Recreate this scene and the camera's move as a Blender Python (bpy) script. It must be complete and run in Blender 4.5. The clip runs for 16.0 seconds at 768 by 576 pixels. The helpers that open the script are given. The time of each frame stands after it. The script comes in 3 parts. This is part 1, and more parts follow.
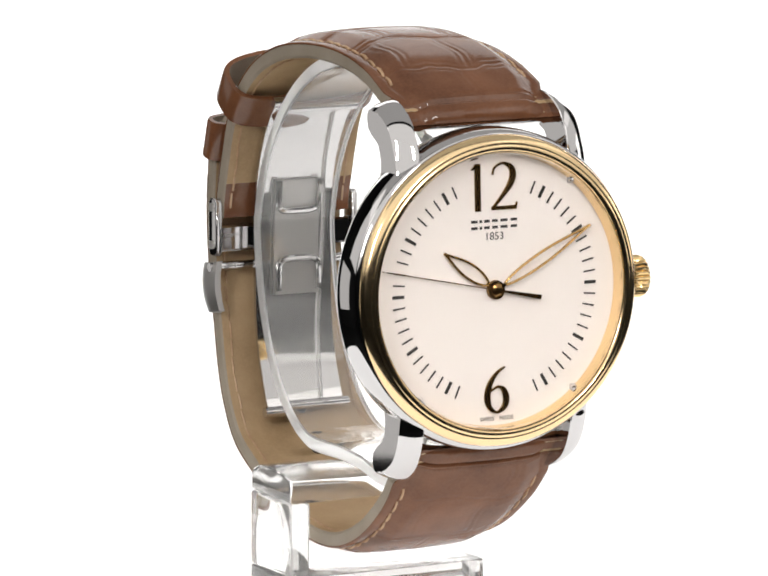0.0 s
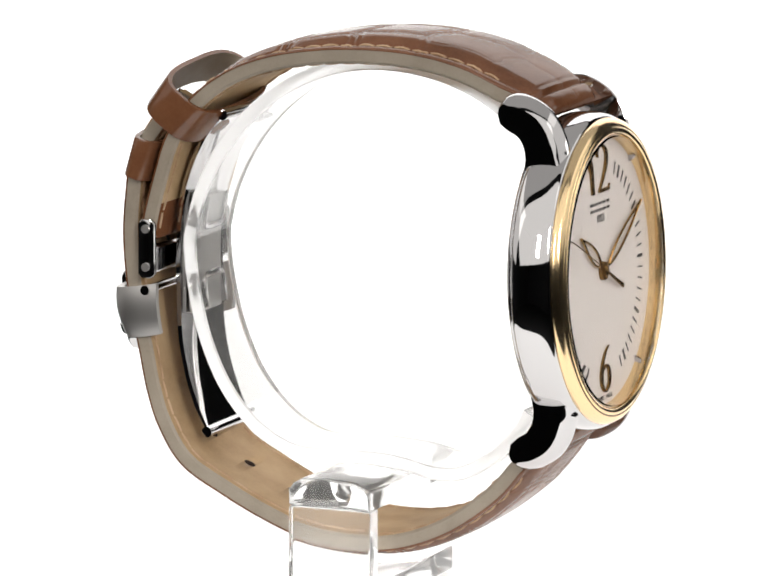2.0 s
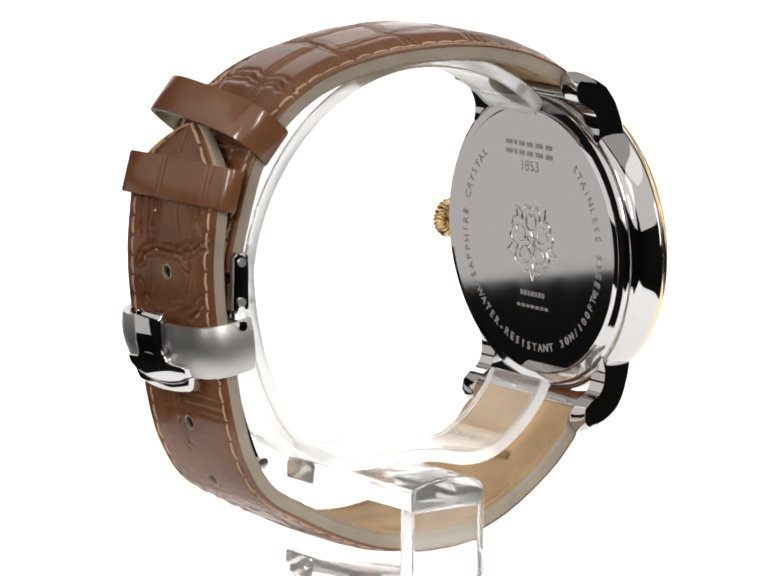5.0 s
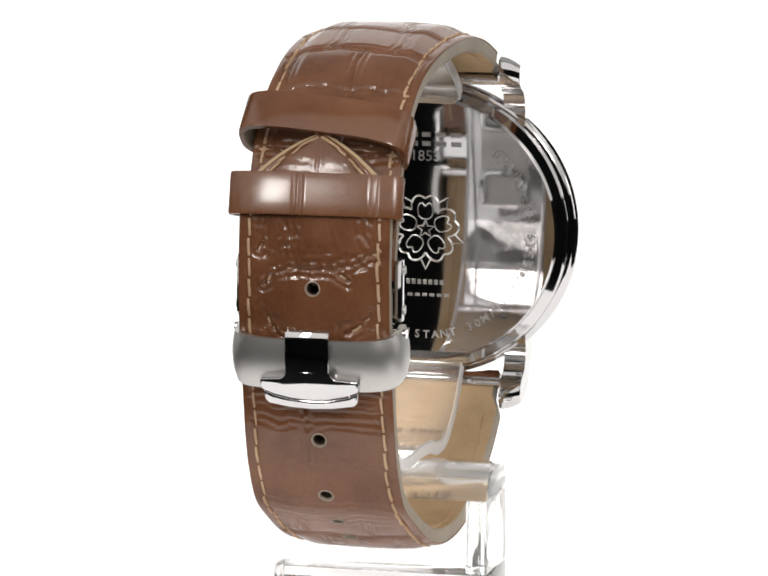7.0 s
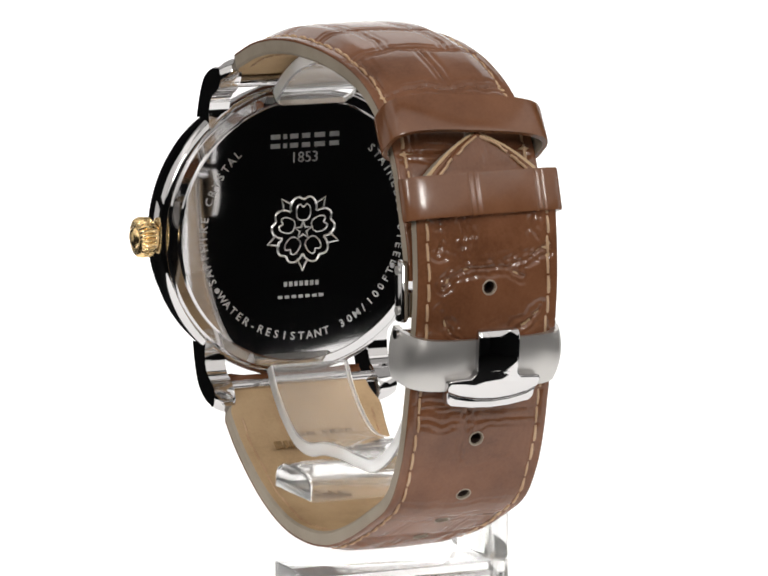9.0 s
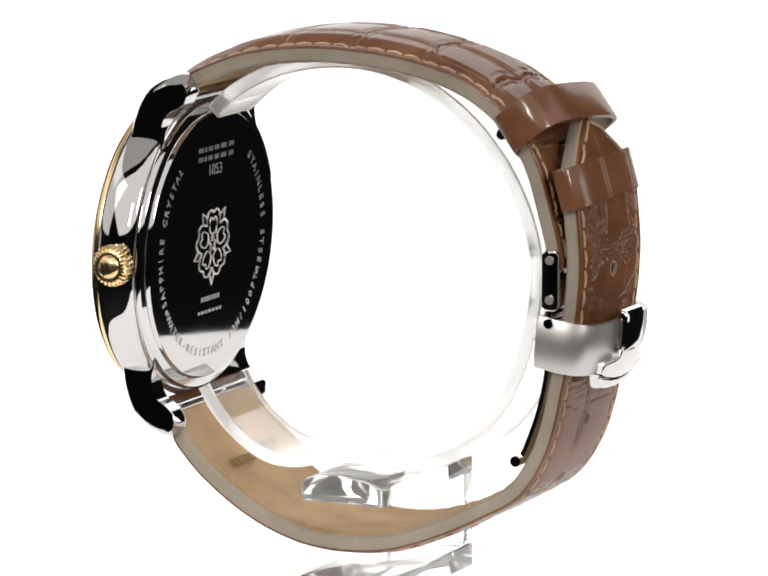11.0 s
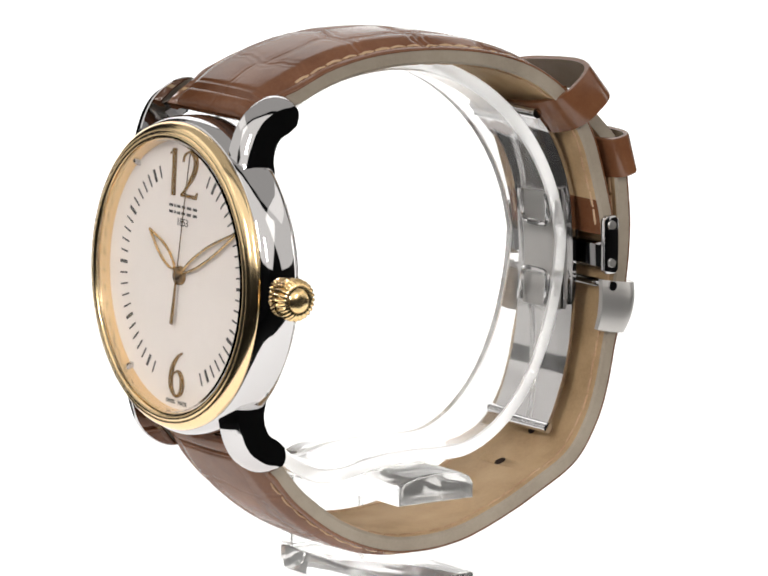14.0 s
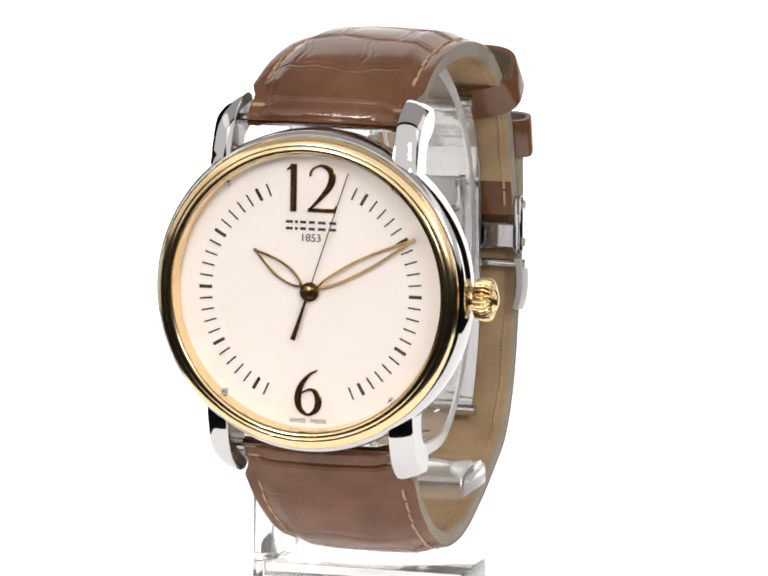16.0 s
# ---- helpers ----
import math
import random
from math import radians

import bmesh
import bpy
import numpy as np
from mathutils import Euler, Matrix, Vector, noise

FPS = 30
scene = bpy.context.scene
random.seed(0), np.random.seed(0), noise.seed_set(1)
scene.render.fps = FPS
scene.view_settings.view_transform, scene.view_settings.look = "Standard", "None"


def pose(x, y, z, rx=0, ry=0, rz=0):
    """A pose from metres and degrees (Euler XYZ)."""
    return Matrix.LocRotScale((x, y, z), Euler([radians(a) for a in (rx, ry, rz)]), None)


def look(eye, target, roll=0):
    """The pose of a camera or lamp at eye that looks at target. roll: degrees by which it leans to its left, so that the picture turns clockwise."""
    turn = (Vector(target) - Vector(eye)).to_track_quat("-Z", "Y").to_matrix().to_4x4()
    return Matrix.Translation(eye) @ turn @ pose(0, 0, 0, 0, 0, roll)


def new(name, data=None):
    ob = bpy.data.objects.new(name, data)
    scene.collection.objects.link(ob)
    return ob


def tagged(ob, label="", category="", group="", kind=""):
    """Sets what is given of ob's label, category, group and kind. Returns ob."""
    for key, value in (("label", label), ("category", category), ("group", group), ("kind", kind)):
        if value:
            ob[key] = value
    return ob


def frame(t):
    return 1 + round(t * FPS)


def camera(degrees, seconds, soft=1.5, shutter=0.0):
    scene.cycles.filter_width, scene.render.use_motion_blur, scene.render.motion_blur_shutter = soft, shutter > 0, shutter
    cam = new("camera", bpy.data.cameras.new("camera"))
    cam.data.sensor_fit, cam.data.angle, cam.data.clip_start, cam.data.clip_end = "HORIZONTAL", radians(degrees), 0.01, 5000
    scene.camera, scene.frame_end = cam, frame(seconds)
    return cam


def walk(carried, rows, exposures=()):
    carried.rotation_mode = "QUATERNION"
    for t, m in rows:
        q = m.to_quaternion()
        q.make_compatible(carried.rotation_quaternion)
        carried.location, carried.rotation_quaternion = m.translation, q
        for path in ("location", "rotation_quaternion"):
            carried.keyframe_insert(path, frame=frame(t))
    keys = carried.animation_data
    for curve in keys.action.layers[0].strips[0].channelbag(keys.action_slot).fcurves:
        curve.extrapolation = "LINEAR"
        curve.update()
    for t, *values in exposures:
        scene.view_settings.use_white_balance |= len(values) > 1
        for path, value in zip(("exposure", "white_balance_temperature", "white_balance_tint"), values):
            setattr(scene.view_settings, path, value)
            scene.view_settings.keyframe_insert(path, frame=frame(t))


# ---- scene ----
MM = 0.001
TABLE_TO_DIAL = 0.0426          # the dial's centre above the table

# ------------------------------------------------------------------ camera
cam = camera(7.70, 16.0, soft=1.9)
EYE = Vector((0.00041, -0.708, TABLE_TO_DIAL + 0.1132))
VIEW = Vector((0.0, math.cos(radians(9.440)), -math.sin(radians(9.440))))
walk(cam, [(0.0, look(EYE, EYE + VIEW, 0.263)), (16.0, look(EYE, EYE + VIEW, 0.263))])

# ------------------------------------------------------------------ world and lamps
world = bpy.data.worlds.new("dark_studio")
world.use_nodes = True
world.node_tree.nodes["Background"].inputs["Color"].default_value = (0.9, 0.95, 1.0, 1)
world.node_tree.nodes["Background"].inputs["Strength"].default_value = 0.02
scene.world = world


def softbox(name, eye, target, sx, sy, watts, colour=(1, 0.97, 0.93)):
    data = bpy.data.lights.new(name, "AREA")
    data.shape, data.size, data.size_y = "RECTANGLE", sx, sy
    data.energy, data.color = watts, colour
    ob = new(name, data)
    ob.matrix_world = look(eye, target)
    return ob


WATCH_AT = (0, 0, TABLE_TO_DIAL)
softbox("front_softbox", (0.0, -0.53, 0.49), (0, -0.02, 0.02), 1.9, 0.72, 4.2)
softbox("overhead_softbox", (0.0, 0.27, 0.74), (0, 0.27, 0.0), 2.2, 0.92, 2.8)
softbox("key_strip_a", (-0.38, -0.66, 0.38), WATCH_AT, 0.085, 0.22, 1.75)
softbox("key_strip_b", (0.38, -0.66, 0.38), WATCH_AT, 0.085, 0.22, 1.75)
softbox("side_softbox_a", (0.60, 0.20, 0.10), WATCH_AT, 0.14, 0.20, 0.2)
softbox("side_softbox_b", (-0.64, 0.30, -0.02), WATCH_AT, 0.30, 0.20, 0.12)
softbox("side_panel_a", (-0.74, 0.0, 0.43), (0, 0, 0.20), 0.80, 0.58, 1.15)
softbox("side_panel_b", (0.74, 0.0, 0.43), (0, 0, 0.20), 0.80, 0.58, 1.15)


# ------------------------------------------------------------------ materials
def node_material(name):
    m = bpy.data.materials.new(name)
    m.use_nodes = True
    nt = m.node_tree
    return m, nt, nt.nodes["Principled BSDF"]


def noise_node(nt, scale, detail=4.0, rough=0.55, source=None, stretch=(1, 1, 1)):
    co = nt.nodes.new("ShaderNodeTexCoord")
    mp = nt.nodes.new("ShaderNodeMapping")
    mp.inputs["Scale"].default_value = stretch
    nt.links.new(co.outputs[source or "Object"], mp.inputs["Vector"])
    n = nt.nodes.new("ShaderNodeTexNoise")
    n.inputs["Scale"].default_value, n.inputs["Detail"].default_value, n.inputs["Roughness"].default_value = scale, detail, rough
    nt.links.new(mp.outputs["Vector"], n.inputs["Vector"])
    return n


def ramp_node(nt, fac, stops):
    r = nt.nodes.new("ShaderNodeValToRGB")
    while len(r.color_ramp.elements) < len(stops):
        r.color_ramp.elements.new(0.5)
    for e, (pos, col) in zip(r.color_ramp.elements, stops):
        e.position, e.color = pos, (*col, 1) if len(col) == 3 else col
    nt.links.new(fac, r.inputs["Fac"])
    return r


def bump_node(nt, height, bsdf, strength, dist, chain=None):
    b = nt.nodes.new("ShaderNodeBump")
    b.inputs["Strength"].default_value, b.inputs["Distance"].default_value = strength, dist
    nt.links.new(height, b.inputs["Height"])
    if chain:
        nt.links.new(chain.outputs["Normal"], b.inputs["Normal"])
    nt.links.new(b.outputs["Normal"], bsdf.inputs["Normal"])
    return b


def leather(name, dark, mid, light, rough, coat, scale=230, bump=0.00006):
    m, nt, b = node_material(name)
    big = noise_node(nt, 120, 3)
    fine = noise_node(nt, 2600, 4, 0.6)
    mix = nt.nodes.new("ShaderNodeMixRGB")
    mix.inputs["Fac"].default_value = 0.25
    nt.links.new(big.outputs["Fac"], mix.inputs["Color1"])
    nt.links.new(fine.outputs["Fac"], mix.inputs["Color2"])
    col = ramp_node(nt, mix.outputs["Color"], [(0.32, dark), (0.5, mid), (0.7, light)])
    nt.links.new(col.outputs["Color"], b.inputs["Base Color"])
    r = ramp_node(nt, fine.outputs["Fac"], [(0.3, (rough - 0.06,) * 3), (0.7, (rough + 0.1,) * 3)])
    nt.links.new(r.outputs["Color"], b.inputs["Roughness"])
    wrinkle = noise_node(nt, scale, 5, 0.6)
    first = bump_node(nt, wrinkle.outputs["Fac"], b, 0.5, bump * 4)
    bump_node(nt, fine.outputs["Fac"], b, 0.5, bump, first)
    b.inputs["Coat Weight"].default_value, b.inputs["Coat Roughness"].default_value = coat, 0.12
    # the glaze loses its gloss towards grazing angles
    facing = nt.nodes.new("ShaderNodeLayerWeight")
    facing.inputs["Blend"].default_value = 0.5
    gloss = ramp_node(nt, facing.outputs["Facing"], [(0.12, (0.5,) * 3), (0.42, (0.2,) * 3), (0.8, (0.02,) * 3)])
    nt.links.new(gloss.outputs["Color"], b.inputs["Specular IOR Level"])
    return m


def metal(name, colour, rough, brushed=0.0, stretch=(1, 1, 1)):
    m, nt, b = node_material(name)
    b.inputs["Metallic"].default_value = 1.0
    b.inputs["Base Color"].default_value = (*colour, 1)
    n = noise_node(nt, 900 if brushed else 300, 3, 0.6, None, stretch)
    r = ramp_node(nt, n.outputs["Fac"], [(0.3, (max(rough - 0.006, 0.01),) * 3), (0.75, (rough + 0.014,) * 3)])
    nt.links.new(r.outputs["Color"], b.inputs["Roughness"])
    if brushed:
        bump_node(nt, n.outputs["Fac"], b, brushed, 0.00003)
    return m


def plain(name, colour, rough=0.5, spec=0.5, speck=0.04):
    m, nt, b = node_material(name)
    n = noise_node(nt, 700, 3)
    c = [tuple(max(v * k, 0) for v in colour) for k in (1 - speck, 1 + speck)]
    nt.links.new(ramp_node(nt, n.outputs["Fac"], [(0.3, c[0]), (0.7, c[1])]).outputs["Color"], b.inputs["Base Color"])
    b.inputs["Roughness"].default_value, b.inputs["Specular IOR Level"].default_value = rough, spec
    return m


def clear(name, ior, rough=0.0, tint=(1, 1, 1), haze=0.0):
    m, nt, b = node_material(name)
    b.inputs["Base Color"].default_value = (*tint, 1)
    b.inputs["Transmission Weight"].default_value, b.inputs["IOR"].default_value = 1.0 - haze, ior
    b.inputs["Roughness"].default_value = rough
    return m


BROWN = leather("brown_glazed_leather", (0.10, 0.039, 0.018), (0.155, 0.064, 0.031), (0.205, 0.088, 0.045), 0.13, 0.1, 150, 0.00003)
LOOP_BROWN = leather("smooth_brown_leather", (0.125, 0.05, 0.023), (0.16, 0.066, 0.031), (0.195, 0.083, 0.04), 0.17, 0.25, 90, 0.000012)
TAN = leather("tan_lining_leather", (0.34, 0.225, 0.12), (0.45, 0.31, 0.175), (0.53, 0.375, 0.22), 0.55, 0.0, 300, 0.00003)
EDGE = leather("grey_beige_edge_paint", (0.24, 0.20, 0.155), (0.30, 0.255, 0.20), (0.35, 0.30, 0.24), 0.45, 0.0, 300, 0.00003)
THREAD = leather("light_brown_thread", (0.30, 0.18, 0.10), (0.46, 0.30, 0.18), (0.60, 0.44, 0.30), 0.6, 0.0, 900, 0.00002)
STAMP = plain("stamped_brown", (0.27, 0.17, 0.08), 0.6, 0.2, 0.2)
STEEL = metal("polished_steel", (0.62, 0.61, 0.615), 0.035)
SATIN = metal("satin_brushed_steel", (0.56, 0.545, 0.53), 0.4, 0.06, (0.05, 6, 6))
GOLD = metal("polished_yellow_gold_plating", (0.92, 0.695, 0.40), 0.16)
CROWN_GOLD = metal("satin_gold_plating", (0.88, 0.65, 0.33), 0.24)
DARK_GOLD = metal("bronze_gold_appliques", (0.33, 0.195, 0.075), 0.2)
HAND_GOLD = metal("polished_bronze_gold", (0.52, 0.34, 0.145), 0.12)
DIAL = plain("cream_white_dial", (0.75, 0.693, 0.655), 0.55, 0.3, 0.01)
INK = plain("black_print", (0.025, 0.022, 0.02), 0.45)
ENGRAVE = metal("matt_etched_steel", (0.62, 0.615, 0.61), 0.3)
# near-black colour that holds the shade of the deep strap holes
HOLE_SHADE = plain("painted_hole_shade", (0.03, 0.015, 0.01), 0.7)
CRYSTAL = clear("coated_sapphire_crystal", 1.2)
ACRYLIC = clear("clear_acrylic", 1.47, 0.04, (0.99, 0.99, 0.985), 0.06)
SAWN = clear("sawn_acrylic_edge", 1.46, 0.3, (1.0, 1.0, 1.0), 0.25)


# white sheet with emission put in so that it renders pure white
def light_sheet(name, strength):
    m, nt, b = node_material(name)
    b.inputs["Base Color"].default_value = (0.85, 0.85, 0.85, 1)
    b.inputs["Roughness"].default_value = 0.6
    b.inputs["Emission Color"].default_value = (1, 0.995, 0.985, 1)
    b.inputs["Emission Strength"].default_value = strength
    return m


TABLE_GLOW = light_sheet("glowing_white_table", 0.5)
BACKDROP_GLOW = light_sheet("white_backdrop_added_glow", 1.3)
ROOM = plain("dark_room_paint", (0.05, 0.05, 0.052), 0.9, 0.1)


# ------------------------------------------------------------------ mesh helpers
def finish(name, bm, material, parent=None, label="", smooth=40, matrix=None):
    me = bpy.data.meshes.new(name)
    if matrix is not None:
        bm.transform(matrix)
    bmesh.ops.recalc_face_normals(bm, faces=bm.faces)
    bm.to_mesh(me)
    bm.free()
    for mat in material if isinstance(material, (list, tuple)) else [material]:
        me.materials.append(mat)
    if smooth:
        me.polygons.foreach_set("use_smooth", [True] * len(me.polygons))
        me.set_sharp_from_angle(angle=radians(smooth))
    ob = new(name, me)
    if parent:
        ob.parent = parent
    if label:
        tagged(ob, label)
    return ob


def part(name, bm, material, parent, label="", smooth=40, matrix=None):
    return finish(name, bm, material, parent, label, smooth, matrix)


def box(x0, x1, y0, y1, z0, z1, bevel=0.0, seg=2, bm=None):
    bm = bm or bmesh.new()
    got = bmesh.ops.create_cube(bm, size=1.0)["verts"]
    bmesh.ops.transform(bm, matrix=Matrix.Translation(((x0 + x1) / 2, (y0 + y1) / 2, (z0 + z1) / 2)) @ Matrix.Diagonal((x1 - x0, y1 - y0, z1 - z0, 1)), verts=got)
    if bevel:
        edges = {e for v in got for e in v.link_edges}
        bmesh.ops.bevel(bm, geom=list(edges), offset=bevel, segments=seg, affect="EDGES", profile=0.5)
    return bm


def lathe(profile, seg=128, close=False):
    """Turns (radius, y) round the y axis."""
    bm = bmesh.new()
    rings = []
    for r, y in profile:
        if r < 1e-6:
            rings.append([bm.verts.new((0, y, 0))])
        else:
            rings.append([bm.verts.new((r * math.sin(2 * math.pi * i / seg), y, r * math.cos(2 * math.pi * i / seg))) for i in range(seg)])
    pairs = list(zip(rings, rings[1:])) + ([(rings[-1], rings[0])] if close else [])
    for a, b in pairs:
        for i in range(seg):
            j = (i + 1) % seg
            if len(a) == 1:
                bm.faces.new((a[0], b[i], b[j]))
            elif len(b) == 1:
                bm.faces.new((a[i], b[0], a[j]))
            else:
                bm.faces.new((a[i], b[i], b[j], a[j]))
    return bm


def slab(outline, x0, x1, bevel=0.0, seg=2):
    """A closed (y, z) outline made solid from x0 to x1."""
    bm = bmesh.new()
    a = [bm.verts.new((x0, y, z)) for y, z in outline]
    b = [bm.verts.new((x1, y, z)) for y, z in outline]
    bm.faces.new(a)
    bm.faces.new(b[::-1])
    n = len(a)
    for i in range(n):
        bm.faces.new((a[i], a[(i + 1) % n], b[(i + 1) % n], b[i]))
    bmesh.ops.recalc_face_normals(bm, faces=bm.faces)
    if bevel:
        rim = [e for e in bm.edges if abs(e.verts[0].co.x - e.verts[1].co.x) < 1e-9]
        bmesh.ops.bevel(bm, geom=rim, offset=bevel, segments=seg, affect="EDGES", profile=0.5)
    return bm


def plate(outline, y0, y1, bevel=0.0, seg=2):
    """A closed (x, z) outline made solid from y0 to y1."""
    bm = slab([(x, z) for x, z in outline], y0, y1, bevel, seg)
    for v in bm.verts:
        v.co = (v.co.y, v.co.x, v.co.z)
    return bm


def smooth_curve(points, step):
    """Catmull-Rom through the points, cut to even steps."""
    p = [Vector(q) for q in points]
    p = [2 * p[0] - p[1]] + p + [2 * p[-1] - p[-2]]
    dense = []
    for a, b, c, d in zip(p, p[1:], p[2:], p[3:]):
        for k in range(24):
            u = k / 24
            dense.append(0.5 * ((2 * b) + (c - a) * u + (2 * a - 5 * b + 4 * c - d) * u * u + (3 * b - a - 3 * c + d) * u ** 3))
    dense.append(p[-2])
    length = [0.0]
    for a, b in zip(dense, dense[1:]):
        length.append(length[-1] + (b - a).length)
    n = max(2, round(length[-1] / step))
    out, k = [], 0
    for i in range(n + 1):
        s = length[-1] * i / n
        while k < len(dense) - 2 and length[k + 1] < s:
            k += 1
        u = (s - length[k]) / max(length[k + 1] - length[k], 1e-12)
        out.append(dense[k].lerp(dense[k + 1], min(max(u, 0), 1)))
    return out


def frames_along(path, outward):
    """Point, tangent and the normal that points out of the loop, for (y, z) points."""
    got = []
    for i, q in enumerate(path):
        t = (path[min(i + 1, len(path) - 1)] - path[max(i - 1, 0)]).normalized()
        n = Vector((t.y, -t.x)) * outward
        got.append((q, t, n))
    return got


def sweep(frames, section, caps=True):
    """Sweeps section(i) -> list of (x, h) along the frames."""
    bm = bmesh.new()
    rings = []
    for i, (q, t, n) in enumerate(frames):
        rings.append([bm.verts.new((x, q.x + n.x * h, q.y + n.y * h)) for x, h in section(i)])
    m = len(rings[0])
    for a, b in zip(rings, rings[1:]):
        for i in range(m):
            j = (i + 1) % m
            bm.faces.new((a[i], b[i], b[j], a[j]))
    if caps:
        bm.faces.new(rings[0])
        bm.faces.new(rings[-1][::-1])
    return bm


def tube(points, radius, seg=8):
    """A round wire through 3D points."""
    bm = bmesh.new()
    pts = [Vector(p) for p in points]
    rings = []
    side = None
    for i, p in enumerate(pts):
        t = (pts[min(i + 1, len(pts) - 1)] - pts[max(i - 1, 0)]).normalized()
        a = t.orthogonal().normalized() if side is None else (side - t * side.dot(t)).normalized()
        side = a
        b = t.cross(a)
        rings.append([bm.verts.new(p + radius * (a * math.cos(2 * math.pi * k / seg) + b * math.sin(2 * math.pi * k / seg))) for k in range(seg)])
    for r0, r1 in zip(rings, rings[1:]):
        for k in range(seg):
            bm.faces.new((r0[k], r0[(k + 1) % seg], r1[(k + 1) % seg], r1[k]))
    bm.faces.new(rings[0][::-1])
    bm.faces.new(rings[-1])
    return bm


def lettering(text, size, depth, thin=0.0):
    """Text as a solid bmesh in the x, z plane that reads from -y."""
    cu = bpy.data.curves.new("lettering", "FONT")
    cu.body, cu.size, cu.align_x, cu.align_y, cu.extrude = text, size, "CENTER", "CENTER", depth / 2
    cu.offset = thin
    cu.resolution_u = 3
    ob = new("lettering", cu)
    me = bpy.data.meshes.new_from_object(ob.evaluated_get(bpy.context.evaluated_depsgraph_get()))
    bpy.data.objects.remove(ob)
    bm = bmesh.new()
    bm.from_mesh(me)
    bpy.data.meshes.remove(me)
    bm.transform(Matrix.Rotation(radians(90), 4, "X"))
    return bm


def merge(into, bm, m=None):
    me = bpy.data.meshes.new("piece")
    if m is not None:
        bm.transform(m)
    bm.to_mesh(me)
    bm.free()
    into.from_mesh(me)
    bpy.data.meshes.remove(me)


def _turned(bm, m):
    bm.transform(m)
    return bm


def metres(bm, across=0.0005):
    """Millimetres to metres, moved across: the strap sits half a millimetre off the turning axis."""
    bm.transform(Matrix.Translation((across, 0, 0)) @ Matrix.Scale(MM, 4))
    return bm


# ------------------------------------------------------------------ the studio
tagged(finish("ground", box(-0.035, 0.12, -0.062, 0.755, -0.020, -0.008, 0.001), TABLE_GLOW), "glowing white backlit acrylic shooting table", "table", kind="structure")
# backdrop glow is added in its material, in place of lamps lighting it
tagged(finish("backdrop", box(-0.452, 0.55, 0.76, 0.77, -0.28, 0.72), BACKDROP_GLOW), "plain white studio backdrop with an added glow", "backdrop", kind="structure")
tagged(finish("floor", box(-2.0, 2.0, -2.2, 1.8, -0.80, -0.75), ROOM), "dark studio floor", "floor", kind="structure")
tagged(finish("ceiling", box(-2.0, 2.0, -2.2, 1.8, 1.6, 1.65), ROOM), "dark studio ceiling", "ceiling", kind="structure")
for wall, dims in (("wall_north", (-2, 2, 1.8, 1.85, -0.8, 1.65)), ("wall_south", (-2, 2, -2.25, -2.2, -0.8, 1.65)),
                   ("wall_west", (-2.05, -2, -2.25, 1.85, -0.8, 1.65)), ("wall_east", (2, 2.05, -2.25, 1.85, -0.8, 1.65))):
    tagged(finish(wall, box(*dims), ROOM), "dark unlit studio wall", "wall", kind="structure")

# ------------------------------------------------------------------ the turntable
# the turntable is no lamp: the table's emission is added to keep it white
turntable = tagged(new("turntable"), "round white turntable with an added glow under the stand", "turntable")
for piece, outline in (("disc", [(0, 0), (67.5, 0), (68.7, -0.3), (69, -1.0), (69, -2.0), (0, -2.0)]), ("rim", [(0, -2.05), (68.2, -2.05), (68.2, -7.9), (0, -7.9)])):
    part(piece, _turned(metres(lathe(outline, 128), 0), Matrix.Rotation(radians(90), 4, "X")), TABLE_GLOW, turntable)

# ------------------------------------------------------------------ the watch
watch = tagged(new("wristwatch"), "steel and gold wristwatch with brown crocodile strap on clear stand", "wristwatch")
watch.location = WATCH_AT
watch.empty_display_size = 0.01

# the case leans back a little; its own space: x to 3 o'clock, z to 12, -y out of the dial
CASE_POSE = Matrix.Translation((-0.00002, -0.0300, -0.0003)) @ Matrix.Rotation(radians(-2.5), 4, "X")
CASE = CASE_POSE @ Matrix.Scale(MM, 4)


# the dial and hands lie this far (mm) behind the bezel's seat
DIAL_DEPTH = Matrix.Translation((0, 0.55, 0))


def case_part(name, bm, material, parent, label="", smooth=40):
    return part(name, bm, material, parent, label, smooth, CASE)


def dial_part(name, bm, material, parent, label="", smooth=40):
    return part(name, bm, material, parent, label, smooth, CASE @ DIAL_DEPTH)


TRIM = Matrix.Diagonal((0.987, 1, 0.987, 1))


